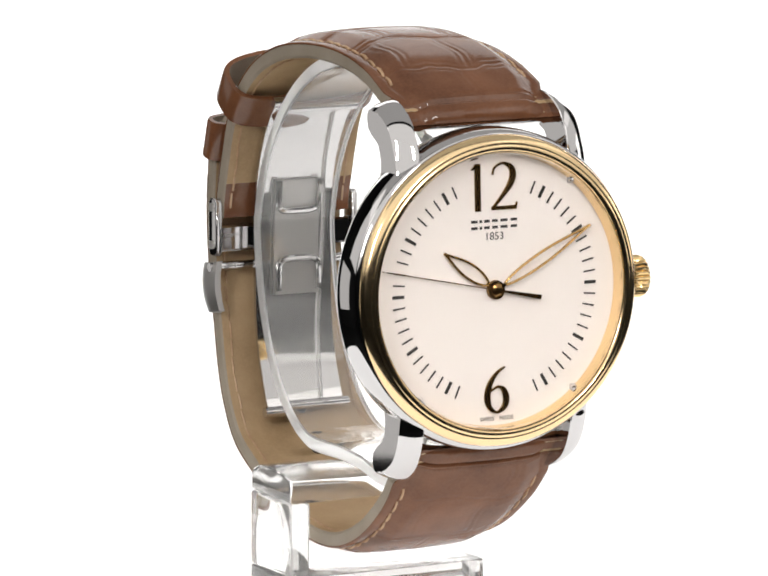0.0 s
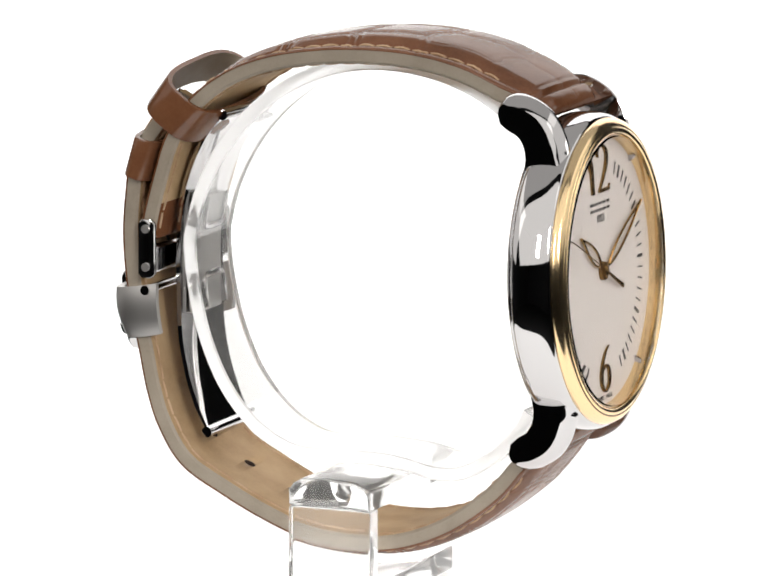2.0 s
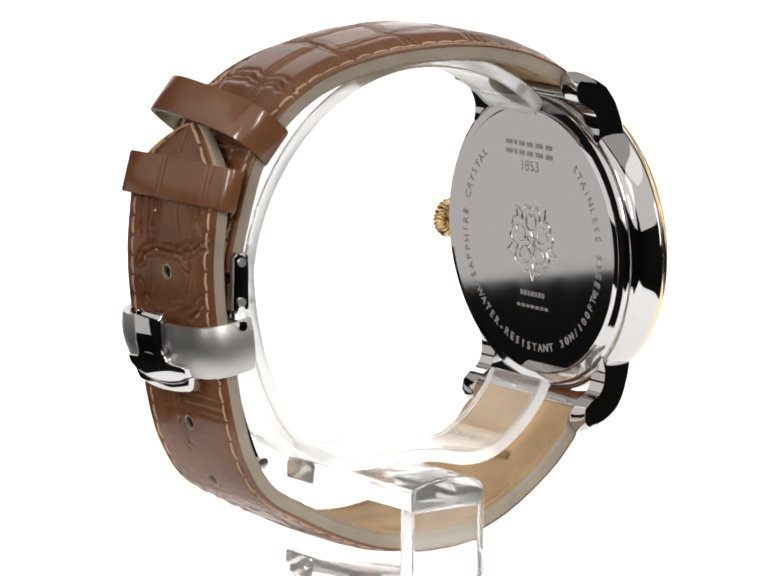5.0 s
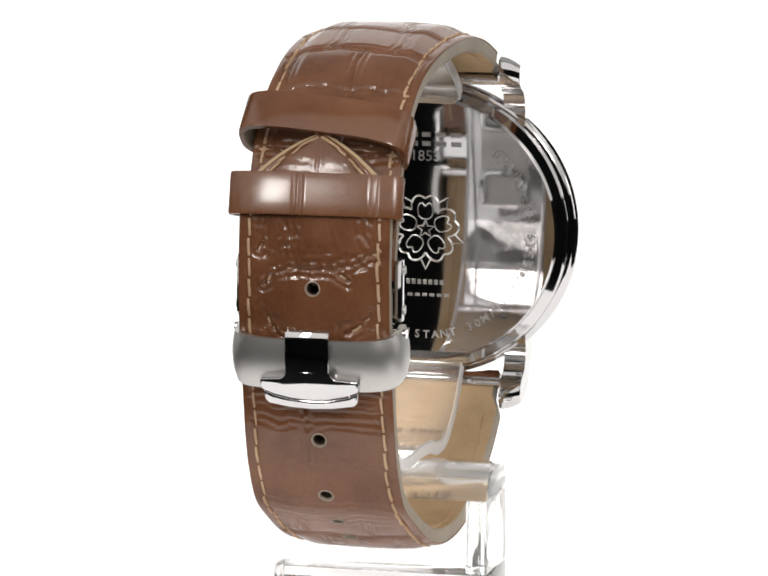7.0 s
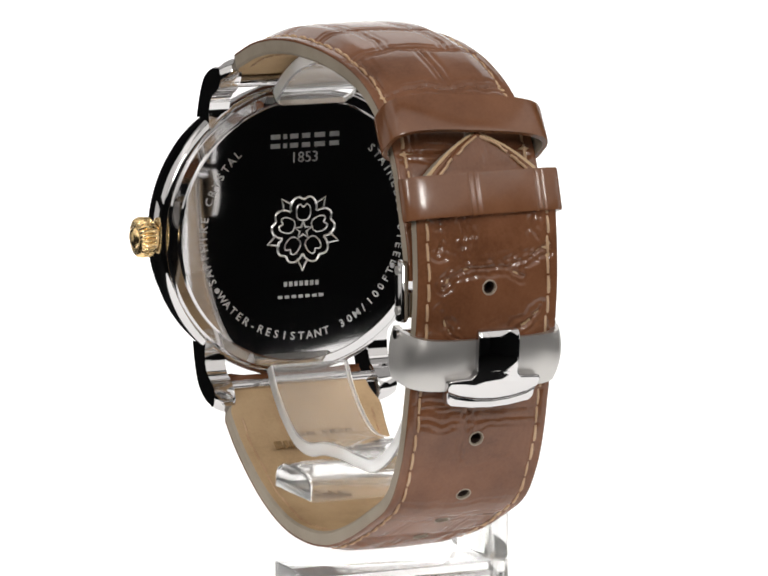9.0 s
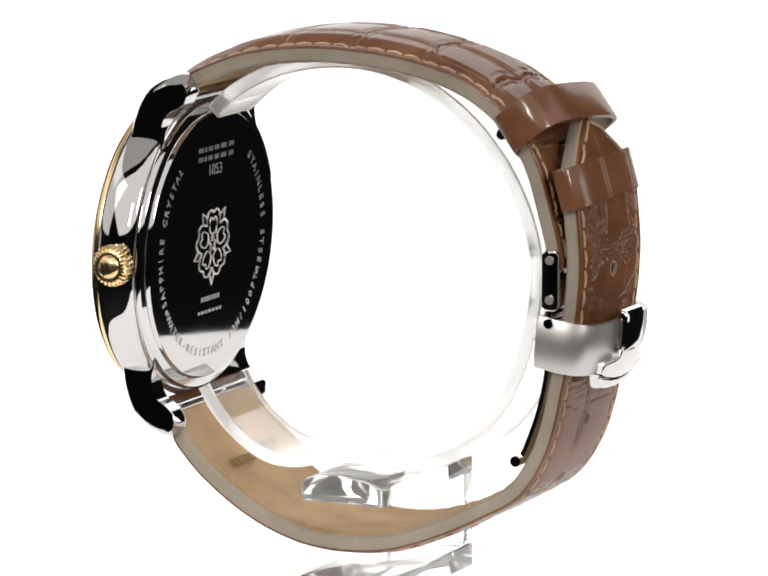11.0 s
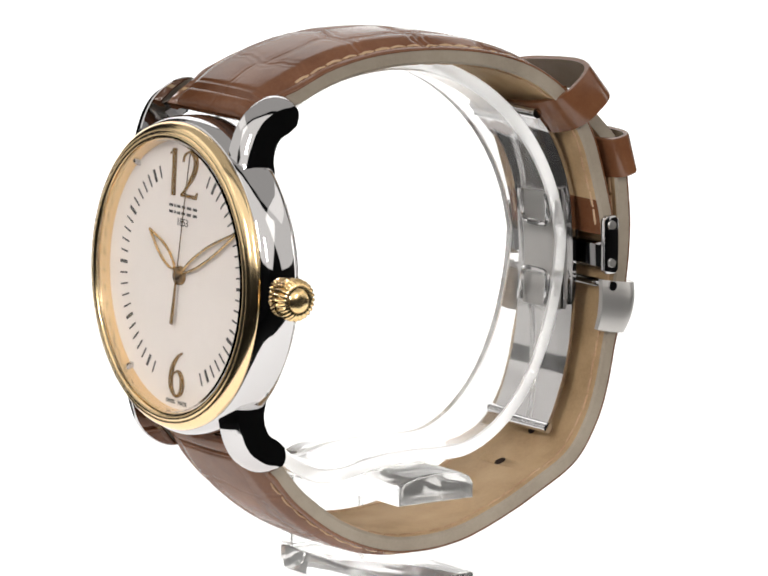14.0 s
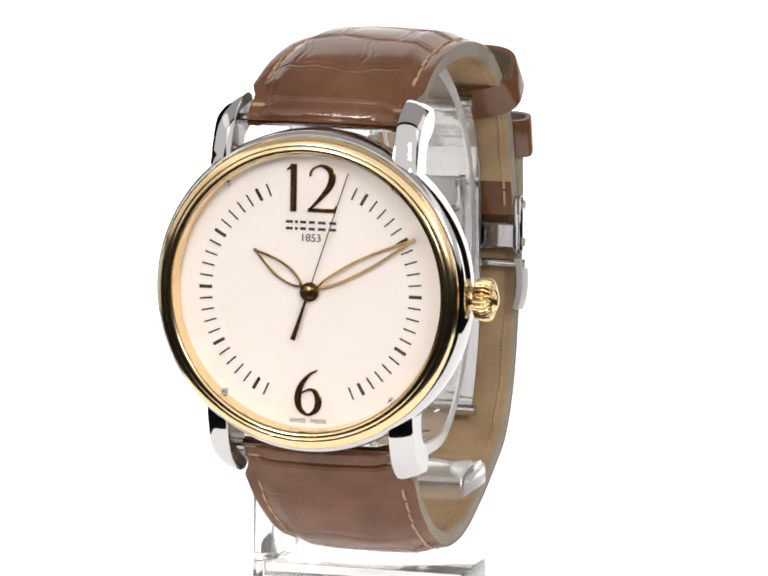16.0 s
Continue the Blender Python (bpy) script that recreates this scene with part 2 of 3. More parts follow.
def build_case():
    band = [(0, 6.2), (17.3, 6.2), (17.45, 6.05), (17.6, 5.75), (18.7, 5.6), (18.95, 5.3), (19.0, 5.05), (19.3, 5.02), (19.6, 4.85), (19.82, 4.5), (19.93, 4.0), (19.98, 3.4), (20.0, 2.6), (19.98, 1.8), (19.93, 1.2), (19.83, 0.6), (19.66, 0.2), (19.45, -0.05),
            (19.3, -0.15), (18.9, -0.2), (18.9, 1.2), (0, 1.2)]
    case = case_part("case", _turned(lathe(band, 160), TRIM), STEEL, watch, "polished round stainless steel case")
    bezel = [(19.2, -0.17), (19.28, -0.34), (19.2, -0.72), (18.98, -1.08), (18.7, -1.32), (18.4, -1.48), (18.14, -1.56), (18.07, -1.54), (18.0, -1.6), (17.65, -1.7), (17.38, -1.66), (17.18, -1.48),
             (17.0, -0.75), (16.75, 0.4), (16.75, 0.52), (18.8, 0.52), (18.8, -0.2)]
    case_part("bezel", _turned(lathe(bezel, 160, True), TRIM), GOLD, watch, "polished yellow gold stepped bezel")
    crystal = [(0, -1.84), (6, -1.83), (12, -1.78), (16, -1.71), (16.85, -1.64), (16.98, -1.36), (12, -1.36), (0, -1.36)]
    glass = case_part("crystal", _turned(lathe(crystal, 128), TRIM), CRYSTAL, watch, "clear domed sapphire crystal", 30)
    glass.visible_shadow = False
    dial = dial_part("dial", lathe([(0, 0), (16.9, 0), (16.9, 0.4), (0, 0.4)], 128), DIAL, watch, "cream white dial with gold numerals")
    return case, dial


# the lug's side outline as (y, z) with how far its rounded outer shoulder falls away there
LUG_SIDE = [(8.7, 20.9, 0.3), (8.65, 22.0, 0.45), (8.0, 23.0, 0.75), (6.9, 23.3, 1), (5.4, 23.1, 1), (3.8, 22.4, 1), (2.3, 21.3, 1), (1.2, 19.8, 1), (0.45, 18.0, 1), (0.0, 16.0, 0.9), (-0.1, 12.5, 0.7),
            (4.9, 12.5, 0), (4.9, 15.6, 0), (5.2, 17.2, 0), (5.9, 18.3, 0), (7.0, 18.9, 0), (8.1, 19.8, 0)]
# across the lug from the strap outwards: x and the fall of its top
LUG_ACROSS = [(10.2, 0.15), (10.3, 0.02), (10.6, 0.02), (11.3, 0.2), (12.0, 0.5), (12.45, 0.8), (12.72, 1.02), (13.0, 1.32)]


def lug(sx, sz):
    dense = smooth_curve(LUG_SIDE, 0.45)
    n = len(dense)
    bm = bmesh.new()
    rings = []
    for x, fall in LUG_ACROSS:
        ring = []
        for i, p in enumerate(dense):
            t = dense[(i + 1) % n] - dense[i - 1]
            inward = Vector((-t.y, t.x)).normalized()
            q = Vector((p.x, p.y)) + inward * fall * max(0.0, min(1.0, p.z))
            ring.append(bm.verts.new((x * sx, q.x, q.y * sz)))
        rings.append(ring)
    for a, b in zip(rings, rings[1:]):
        for i in range(n):
            bm.faces.new((a[i], a[(i + 1) % n], b[(i + 1) % n], b[i]))
    bm.faces.new(rings[0][::-1])
    bm.faces.new(rings[-1])
    return bm


def build_lugs():
    for sx in (-1, 1):
        for sz in (-1, 1):
            case_part("lug", lug(sx, sz), STEEL, watch, "polished curved steel lug", 35)
    for sz in (-1, 1):
        rod = tube([(-10.3, 6.3, 20.0 * sz), (10.3, 6.3, 20.0 * sz)], 0.75, 12)
        case_part("spring_bar", rod, STEEL, watch, "steel spring bar")


def build_crown():
    bm = bmesh.new()
    seg, rings = 96, []
    for x, r, flute in ((19.6, 1.6, 0), (20.1, 1.6, 0), (20.1, 2.1, 0.5), (20.3, 2.45, 1), (21.5, 2.55, 1), (22.05, 2.4, 1), (22.3, 2.0, 0.3), (22.4, 1.6, 0), (22.35, 1.45, 0), (22.6, 1.25, 0), (22.8, 0.8, 0), (22.86, 0.4, 0)):
        rings.append([bm.verts.new((x, 3.2 + (r + 0.16 * flute * (abs(math.cos(i * math.pi * 2 / seg * 12)) * 2 - 1.3)) * math.cos(2 * math.pi * i / seg), -0.15 + (r + 0.16 * flute * (abs(math.cos(i * math.pi * 2 / seg * 12)) * 2 - 1.3)) * math.sin(2 * math.pi * i / seg))) for i in range(seg)])
    for a, b in zip(rings, rings[1:]):
        for i in range(seg):
            j = (i + 1) % seg
            bm.faces.new((a[i], a[j], b[j], b[i]))
    bm.faces.new(rings[-1])
    bm.faces.new(rings[0][::-1])
    case_part("crown", bm, CROWN_GOLD, watch, "fluted yellow gold winding crown", 50)


# pen strokes as (x, z, width): high-contrast numerals
TWELVE = [[(-3.25, 2.25, 0.18), (-2.75, 2.55, 0.4), (-2.45, 2.85, 0.5)], [(-2.36, 3.0, 0.84), (-2.36, 0.0, 0.84), (-2.36, -3.0, 0.84)],
          [(-0.2, 1.5, 0.2), (0.1, 2.35, 0.26), (1.25, 2.9, 0.34), (2.45, 2.35, 0.75), (2.75, 1.35, 0.92), (2.3, 0.1, 0.8), (1.0, -1.45, 0.5), (-0.2, -2.7, 0.32)],
          [(-0.4, -2.72, 0.5), (1.5, -2.74, 0.5), (3.2, -2.72, 0.54)], [(3.1, -2.7, 0.3), (3.3, -2.1, 0.16)]]
SIX = [[(1.2, 2.98, 0.2), (0.1, 2.3, 0.42), (-0.95, 0.95, 0.72), (-1.38, -0.75, 0.9), (-1.05, -2.15, 0.7), (0.0, -2.85, 0.36), (1.05, -2.2, 0.75), (1.36, -1.1, 0.9), (1.02, 0.0, 0.7), (0.2, 0.45, 0.34), (-0.95, -0.1, 0.22)]]
MARK_BARS = [(-2.6, 0.42), (-1.75, 0.17), (-0.95, 0.36), (0.1, 0.36), (1.3, 0.46), (2.6, 0.42)]


def pen_stroke(line, y0, y1):
    """A flat solid stroke of changing width in the x, z plane."""
    pts = smooth_curve(line, 0.12)
    bm = bmesh.new()
    rings = []
    for i, p in enumerate(pts):
        t = pts[min(i + 1, len(pts) - 1)] - pts[max(i - 1, 0)]
        n = Vector((-t.y, t.x)).normalized() * max(p.z, 0.1) / 2
        soft = n * 0.8
        rings.append([bm.verts.new(v) for v in ((p.x + n.x, y1, p.y + n.y), (p.x + n.x, y0 + 0.06, p.y + n.y), (p.x + soft.x, y0, p.y + soft.y),
                                                (p.x - soft.x, y0, p.y - soft.y), (p.x - n.x, y0 + 0.06, p.y - n.y), (p.x - n.x, y1, p.y - n.y))])
    for a, b in zip(rings, rings[1:]):
        for i in range(6):
            bm.faces.new((a[i], a[(i + 1) % 6], b[(i + 1) % 6], b[i]))
    bm.faces.new(rings[0][::-1])
    bm.faces.new(rings[-1])
    return bm


def build_dial_marks(dial):
    for minute in range(60):
        if minute < 4 or 26 < minute < 34 or minute > 56:
            continue
        thick = 0.2 if minute % 5 == 0 else 0.1
        bm = box(-thick, thick, -0.07, 0.02, 12.45, 14.05)
        bm.transform(Matrix.Rotation(radians(minute * 6), 4, "Y"))
        dial_part("minute_mark", bm, INK, dial, "", 0)
    for digits, strokes, z, tall in (("12", TWELVE, 12.55, 0.96), ("6", SIX, -12.3, 0.94)):
        bm = bmesh.new()
        for line in strokes:
            merge(bm, pen_stroke(line, -0.24, 0.02))
        bm.transform(Matrix.Translation((0, 0, z)) @ Matrix.Diagonal((0.95, 1, tall, 1)))
        dial_part("numeral", bm, DARK_GOLD, dial, "raised bronze gold numeral " + digits, 30)
    # the maker's mark as plain paired bars
    for x, wide in MARK_BARS:
        for z0 in (7.45, 8.25):
            dial_part("maker_mark_bar", box((x - wide) * 1.05, (x + wide) * 1.05, -0.05, 0.02, z0, z0 + 0.34), INK, dial, "", 0)
    bm = lettering("1853", 1.35, 0.05)
    bm.transform(Matrix.Translation((0, -0.03, 6.5)))
    dial_part("year", bm, INK, dial, "small black year print 1853", 0)
    for word, x in (("SWISS", -1.35), ("MADE", 1.35)):
        bm = lettering(word, 0.75, 0.05)
        bm.transform(Matrix.Translation((x, -0.03, -15.75)))
        dial_part("dial_print", bm, INK, dial, "tiny black print reading " + word, 0)


def leaf_hand(length, wide, start, y, wire=0.17):
    """An open leaf hand: two bowed gold rails that meet at the tip."""
    bm = bmesh.new()
    for s in (-1, 1):
        pts = []
        for k in range(25):
            u = k / 24
            pts.append((s * (0.12 + wide * math.sin(math.pi * u ** 0.75)) * (1 - u ** 6 * 0.9), y, start + (length - start) * u))
        merge(bm, tube(pts, wire, 6))
    merge(bm, box(-0.22, 0.22, y - 0.1, y + 0.1, 0.0, start + 0.3, 0.05, 1))
    return bm


def build_hands():
    turn = lambda a: Matrix.Rotation(radians(a), 4, "Y")
    bm = leaf_hand(8.6, 0.75, 1.3, -0.3)
    bm.transform(turn(304.8))
    dial_part("hour_hand", bm, HAND_GOLD, watch, "open leaf-shaped gold hour hand")
    bm = leaf_hand(14.9, 0.62, 1.4, -0.45)
    bm.transform(turn(61.7))
    dial_part("minute_hand", bm, HAND_GOLD, watch, "open leaf-shaped gold minute hand")
    dial_part("hub", lathe([(0, -0.8), (0.5, -0.78), (0.75, -0.65), (0.8, -0.5), (1.15, -0.48), (1.2, -0.2), (1.2, 0.05)], 32), DARK_GOLD, watch, "round bronze gold hand hub")
    bm = tube([(0, -0.62, 0), (0, -0.62, 15.4)], 0.075, 6)
    merge(bm, plate([(-0.12, 0), (0.12, 0), (0.3, -6.2), (-0.3, -6.2)], -0.7, -0.55))
    bm.transform(Matrix.Scale(MM, 4) @ DIAL_DEPTH)
    return part("second_hand", bm, DARK_GOLD, watch, "thin bronze sweep second hand with counterweight")


def arc_text(into, text, radius, middle, size):
    """Letters set round the case back, heads outward, as read from behind."""
    wide = size * 0.80
    a0 = -(len(text) - 1) / 2 * wide / radius
    for i, ch in enumerate(text):
        if ch == " ":
            continue
        a = middle + math.degrees(a0 + i * wide / radius)
        bm = lettering(ch, size, 0.04, 0.02) if ch != "*" else lathe([(0, -0.02), (size * 0.25, -0.02), (size * 0.25, 0.02), (0, 0.02)], 10)
        merge(into, bm, Matrix.Rotation(radians(a), 4, "Y") @ Matrix.Translation((0, 0, radius)))


def build_case_back(case):
    # marks are laid out as seen from behind, then turned half round
    behind = Matrix.Translation((0, 6.22, 0)) @ Matrix.Rotation(math.pi, 4, "Z")
    bm = bmesh.new()
    arc_text(bm, "SAPPHIRE CRYSTAL", 14.0, -79, 1.5)
    arc_text(bm, "STAINLESS STEEL", 14.0, 77, 1.5)
    arc_text(bm, "*", 14.0, -121, 1.5)
    arc_text(bm, "*", 14.0, 113, 1.5)
    case_part("back_text", _turned(bm, behind), ENGRAVE, case, "engraved ring of small capital letters", 0)
    bm = bmesh.new()
    low = "WATER-RESISTANT 30M/100FT"
    wide = 1.2
    for i, ch in enumerate(low):
        if ch != " ":
            a = 175 + math.degrees((len(low) - 1) / 2 * wide / 14.0 - i * wide / 14.0)
            merge(bm, lettering(ch, 1.45, 0.04, 0.02), Matrix.Rotation(radians(a), 4, "Y") @ Matrix.Translation((0, 0, 14.0)) @ Matrix.Rotation(math.pi, 4, "Y"))
    case_part("back_text", _turned(bm, behind), ENGRAVE, case, "engraved arc of small capital letters", 0)
    for x, wide in MARK_BARS:
        for z0 in (10.95, 12.15):
            case_part("maker_mark_bar", _turned(box((x - wide) * 1.6, (x + wide) * 1.6, -0.02, 0.02, z0, z0 + 0.62), behind), ENGRAVE, case, "", 0)
    bm = lettering("1853", 2.0, 0.04)
    bm.transform(Matrix.Translation((0, 0, 9.6)))
    case_part("year", _turned(bm, behind), ENGRAVE, case, "engraved year 1853", 0)
    # rosette: a lobed outline, five notched inner petals and pointed leaves round a star
    def lobes(r0, r1, notch, half_angle):
        pts = []
        for i in range(37):
            v = -1 + 2 * i / 36
            r = r0 + (r1 - r0) * (1 - abs(v) ** 3.2) - notch * math.exp(-(v / 0.2) ** 2)
            pts.append((r * math.sin(v * half_angle), -0.01, r * math.cos(v * half_angle)))
        return pts
    for k in range(5):
        turn = behind @ Matrix.Rotation(radians(72 * k), 4, "Y")
        case_part("rosette_petal", _turned(tube(lobes(3.1, 4.55, 0.45, radians(35)), 0.13, 5), turn), ENGRAVE, case, "", 30)
        inner = lobes(1.9, 3.55, 0.5, radians(27))
        case_part("rosette_petal", _turned(tube(inner + [(0.45, -0.01, 1.35), (-0.45, -0.01, 1.35), inner[0]], 0.09, 5), turn), ENGRAVE, case, "", 30)
        leaf = [(-0.75, -0.01, 3.75), (-0.3, -0.01, 4.6), (0, -0.01, 5.3), (0.3, -0.01, 4.6), (0.75, -0.01, 3.75)]
        case_part("rosette_leaf", _turned(tube(leaf, 0.11, 5), behind @ Matrix.Rotation(radians(72 * k + 36), 4, "Y")), ENGRAVE, case, "", 30)
    star = []
    for k in range(11):
        r = 1.25 if k % 2 == 0 else 0.5
        star.append((r * math.sin(math.pi * k / 5), -0.01, r * math.cos(math.pi * k / 5)))
    case_part("rosette_star", _turned(tube(star, 0.13, 5), behind), ENGRAVE, case, "", 30)
    for z, w, tall in ((-7.0, 2.6, 0.32), (-8.7, 3.4, 0.2)):
        for k in range(7):
            x0 = -w + 2 * w * k / 7
            case_part("serial_bar", _turned(box(x0, x0 + 1.35 * w / 7, -0.02, 0.02, z - tall, z + tall), behind), ENGRAVE, case, "", 0)


# ------------------------------------------------------------------ the strap
STEP = 0.22


def croc(s, x, seed):
    """Depth in mm of the creases between large square scales, s along and x across the strap."""
    s = s + 1.6 * noise.noise((x * 0.16, s * 0.05, seed)) + 0.5 * noise.noise((x * 0.5, s * 0.2, seed + 3))
    row = math.floor(s / 8.8)
    along = abs(s / 8.8 - row - 0.5) * 8.8
    d_row = 4.4 - along
    shift = 3.6 * math.sin(row * 2.4 + seed)
    x = x + shift + 0.9 * noise.noise((s * 0.3, row * 1.7, seed + 5))
    d_col = 4.1 - abs(x / 8.2 - math.floor(x / 8.2) - 0.5) * 8.2
    deep = 0.0
    for d, k in ((d_row, 1.0), (d_col, 0.75)):
        deep = max(deep, k * (math.exp(-(d / 0.24) ** 2) + 0.45 * math.exp(-((d - 0.85) / 0.24) ** 2)))
        deep += 0.12 * k * max(0.0, 1 - d / 1.7) * noise.noise((s * 2.2, x * 2.2, seed))
    return 0.36 * deep


# creases across the punched half where it lies on the back, as (x, z) lines, with their depth
FOLDS = [([(6.2, 0.9), (5.0, 2.0), (3.0, 2.9), (0, 2.7), (-2.6, 2.8), (-4.4, 1.6)], 1.0), ([(-2.6, 2.8), (-5.0, 3.7), (-7.6, 4.4)], 0.9), ([(3.2, 2.9), (3.6, 6.0), (3.3, 10.5)], 0.6), ([(2.4, 3.2), (2.7, 6.2), (2.5, 10.5)], 0.5),
         ([(6.6, 4.6), (6.3, 7.0), (6.5, 9.5)], 0.7), ([(-6.6, 5.5), (-6.0, 8.0), (-6.4, 10.0)], 0.7), ([(6.3, -2.0), (5.6, -3.8), (4.0, -5.2)], 0.8), ([(-3.8, -4.6), (-5.6, -4.0), (-6.8, -2.4)], 0.9), ([(8.0, -15.4), (3.0, -16.0), (-3.0, -15.7), (-8.0, -16.1)], 0.2),
         ([(8.0, -14.2), (3.0, -14.7), (-3.0, -14.5), (-8.0, -14.9)], 0.14), ([(1.6, -14.2), (1.3, -17.0), (1.6, -20.5)], 0.45), ([(8.0, -25.6), (2.0, -26.1), (-4.0, -25.7), (-8.0, -26.2)], 0.22), ([(8.0, -28.2), (2.0, -28.7), (-8.0, -28.3)], 0.26)]


def folds(x, z, seed):
    x2 = x + 0.5 * noise.noise((x * 0.5, z * 0.5, seed)) + 0.14 * noise.noise((x * 1.6, z * 1.6, seed))
    z2 = z + 0.5 * noise.noise((x * 0.5, z * 0.5, seed + 4)) + 0.14 * noise.noise((x * 1.6, z * 1.6, seed + 4))
    deep = 0.0
    for line, k in FOLDS:
        if min(q[1] for q in line) - 2 > z2 or max(q[1] for q in line) + 2 < z2:
            continue
        for (ax, az), (bx, bz) in zip(line, line[1:]):
            dx, dz = bx - ax, bz - az
            v = min(max(((x2 - ax) * dx + (z2 - az) * dz) / (dx * dx + dz * dz), 0), 1)
            d = math.hypot(x2 - ax - v * dx, z2 - az - v * dz)
            deep = max(deep, k * (math.exp(-(d / 0.24) ** 2) + 0.5 * math.exp(-((d - 0.8) / 0.22) ** 2)))
    ruffle = max(0.0, noise.noise((x * 0.35, z * 0.35, seed + 9)))
    return 0.24 * deep * (0.6 + 1.2 * abs(noise.noise((x * 0.8, z * 0.8, seed + 2)))) + 0.05 * ruffle * abs(noise.noise((x * 1.8, z * 1.8, seed + 6)))


def strap_width(u, length):
    """Half the width: narrow between the lugs, wide just past them, then a slow taper."""
    s = u * length
    k = min(max((s - 3.6) / 3.2, 0), 1)
    k = k * k * (3 - 2 * k)
    return 9.9 + 1.0 * k - 1.5 * min(1, max(0, (s - 6) / 34)) ** 0.8 - 0.1 * min(1, u)


def build_strap(name, inner, outward, pad, seed, holes, tip, label):
    """inner: (y, z) points of the lining's face. pad(u): padding along the strap, u from 0 to 1."""
    path = smooth_curve(inner, STEP)
    fr = frames_along(path, outward)
    n = len(fr) - 1
    length = STEP * n
    thick = 1.85

    def half(i):
        w = strap_width(i / n, length)
        if tip:
            left = (n - i) * STEP
            if left < 8:
                w *= max(0.09, 1 - (1 - left / 8) ** 1.7)
        return w

    def lining(i):
        w = half(i)
        lo = 1.45 * max(0.0, 1 - i * STEP / 4.5) ** 1.5
        return [(-w + 0.25, lo), (-w * 0.5, lo), (0, lo), (w * 0.5, lo), (w - 0.25, lo), (w, lo + 0.3 * (1 - lo / 1.45) + 0.02), (w, thick - 0.15), (w - 0.15, thick), (-w + 0.15, thick), (-w, thick - 0.15), (-w, lo + 0.3 * (1 - lo / 1.45) + 0.02)]

    def relief(u, s, x):
        q = fr[min(int(s / STEP), n)][0]
        back = min(max((q.x - 12) / 8, 0), 1) if tip else 0.0
        scales = croc(s, x, seed) * (0.3 + 0.9 * min(1, max(0, u - 0.12) * 2.4)) * (1 - 0.85 * back)
        return scales + (2.1 * folds(x, q.y, seed) * back if back else 0)

    def top_height(u, f, s, x):
        edge = 1 - abs(f)
        groove = 0.16 * math.exp(-((edge - 0.135) / 0.03) ** 2)
        rise = min(max((edge - 0.12) / 0.26, 0), 1)
        rise = rise * rise * (3 - 2 * rise)
        round_off = max(0.0, 1 - abs(f) ** 2.1)
        tall = 0.3 * round_off ** 0.4 + pad(u) * (0.62 * rise + 0.38 * round_off)
        end = 1.2 * (1 - math.sqrt(1 - max(0, 1 - s / 1.8) ** 2)) + 0.6 * math.exp(-((s - 2.5) / 0.26) ** 2) + 0.2 * math.exp(-((s - 3.3) / 0.2) ** 2)
        return thick + 0.08 + tall - groove - relief(u, s, x) * min(1, edge * 8) - end

    def shell(i):
        w, u = half(i) + 0.04, i / n
        if tip:
            w = max(0.2, w - 0.75 * min(1, max(0, 9 - (n - i) * STEP) / 2))
        m = 88
        pts = [(-w, thick - 0.12), (-w, thick + 0.05)]
        for k in range(m + 1):
            f = -0.985 + 1.97 * k / m
            pts.append((w * f, top_height(u, f, i * STEP, w * f)))
        return pts + [(w, thick + 0.05), (w, thick - 0.12)]

    body = part(name, metres(sweep(fr, shell)), BROWN, watch, label, 60)
    pad_part = part("lining", metres(sweep(fr, lining)), [TAN, EDGE, BROWN], body, "tan leather lining with a grey-beige painted edge", 30)
    for poly in pad_part.data.polygons:
        if abs(poly.normal.x) > 0.4:
            poly.material_index = 1
    # the brown leather is folded over the ends that hold a pin
    for end, reach in ((fr[0][0], 2.0), (fr[-1][0], 0.0 if tip else 4.6)):
        for poly in pad_part.data.polygons:
            if (Vector((poly.center.y, poly.center.z)) / MM - end).length < reach and abs(poly.normal.x) < 0.4:
                poly.material_index = 2
    # stitches
    for side in (-1, 1):
        bm, below = bmesh.new(), bmesh.new()
        s = 7.2
        while s < length - 2:
            pts, under = [], []
            for k in range(6):
                v = k / 5
                i = min((s + v * 2.0) / STEP, n - 1)
                q, t, nn = fr[int(i)]
                q = q + t * (i - int(i)) * STEP
                w = half(int(i)) - 0.05
                f = (0.865 if w > 8.5 else max(0.1, 1 - 1.9 / w)) * side
                h = top_height(int(i) / n, f, i * STEP, w * f) + 0.17 * math.sin(math.pi * v) - 0.02
                wob = 0.09 * math.sin(s * 7.3 + side) + 0.1 * noise.noise((s * 1.9, side * 3.0, seed))
                pts.append((w * f + wob + 0.12 * (v - 0.5), q.x + nn.x * h, q.y + nn.y * h))
                hb = -0.07 * math.sin(math.pi * v)
                under.append((w * f + wob, q.x + nn.x * hb, q.y + nn.y * hb))
            merge(bm, tube(pts, 0.19 + 0.05 * noise.noise((s * 3.1, side, seed)), 6))
            merge(below, tube(under, 0.16, 5))
            s += 2.35
        part("stitching", metres(bm), THREAD, body, "row of light brown saddle stitches", 60)
        part("stitching", metres(below), THREAD, body, "row of pale stitches on the lining", 60)
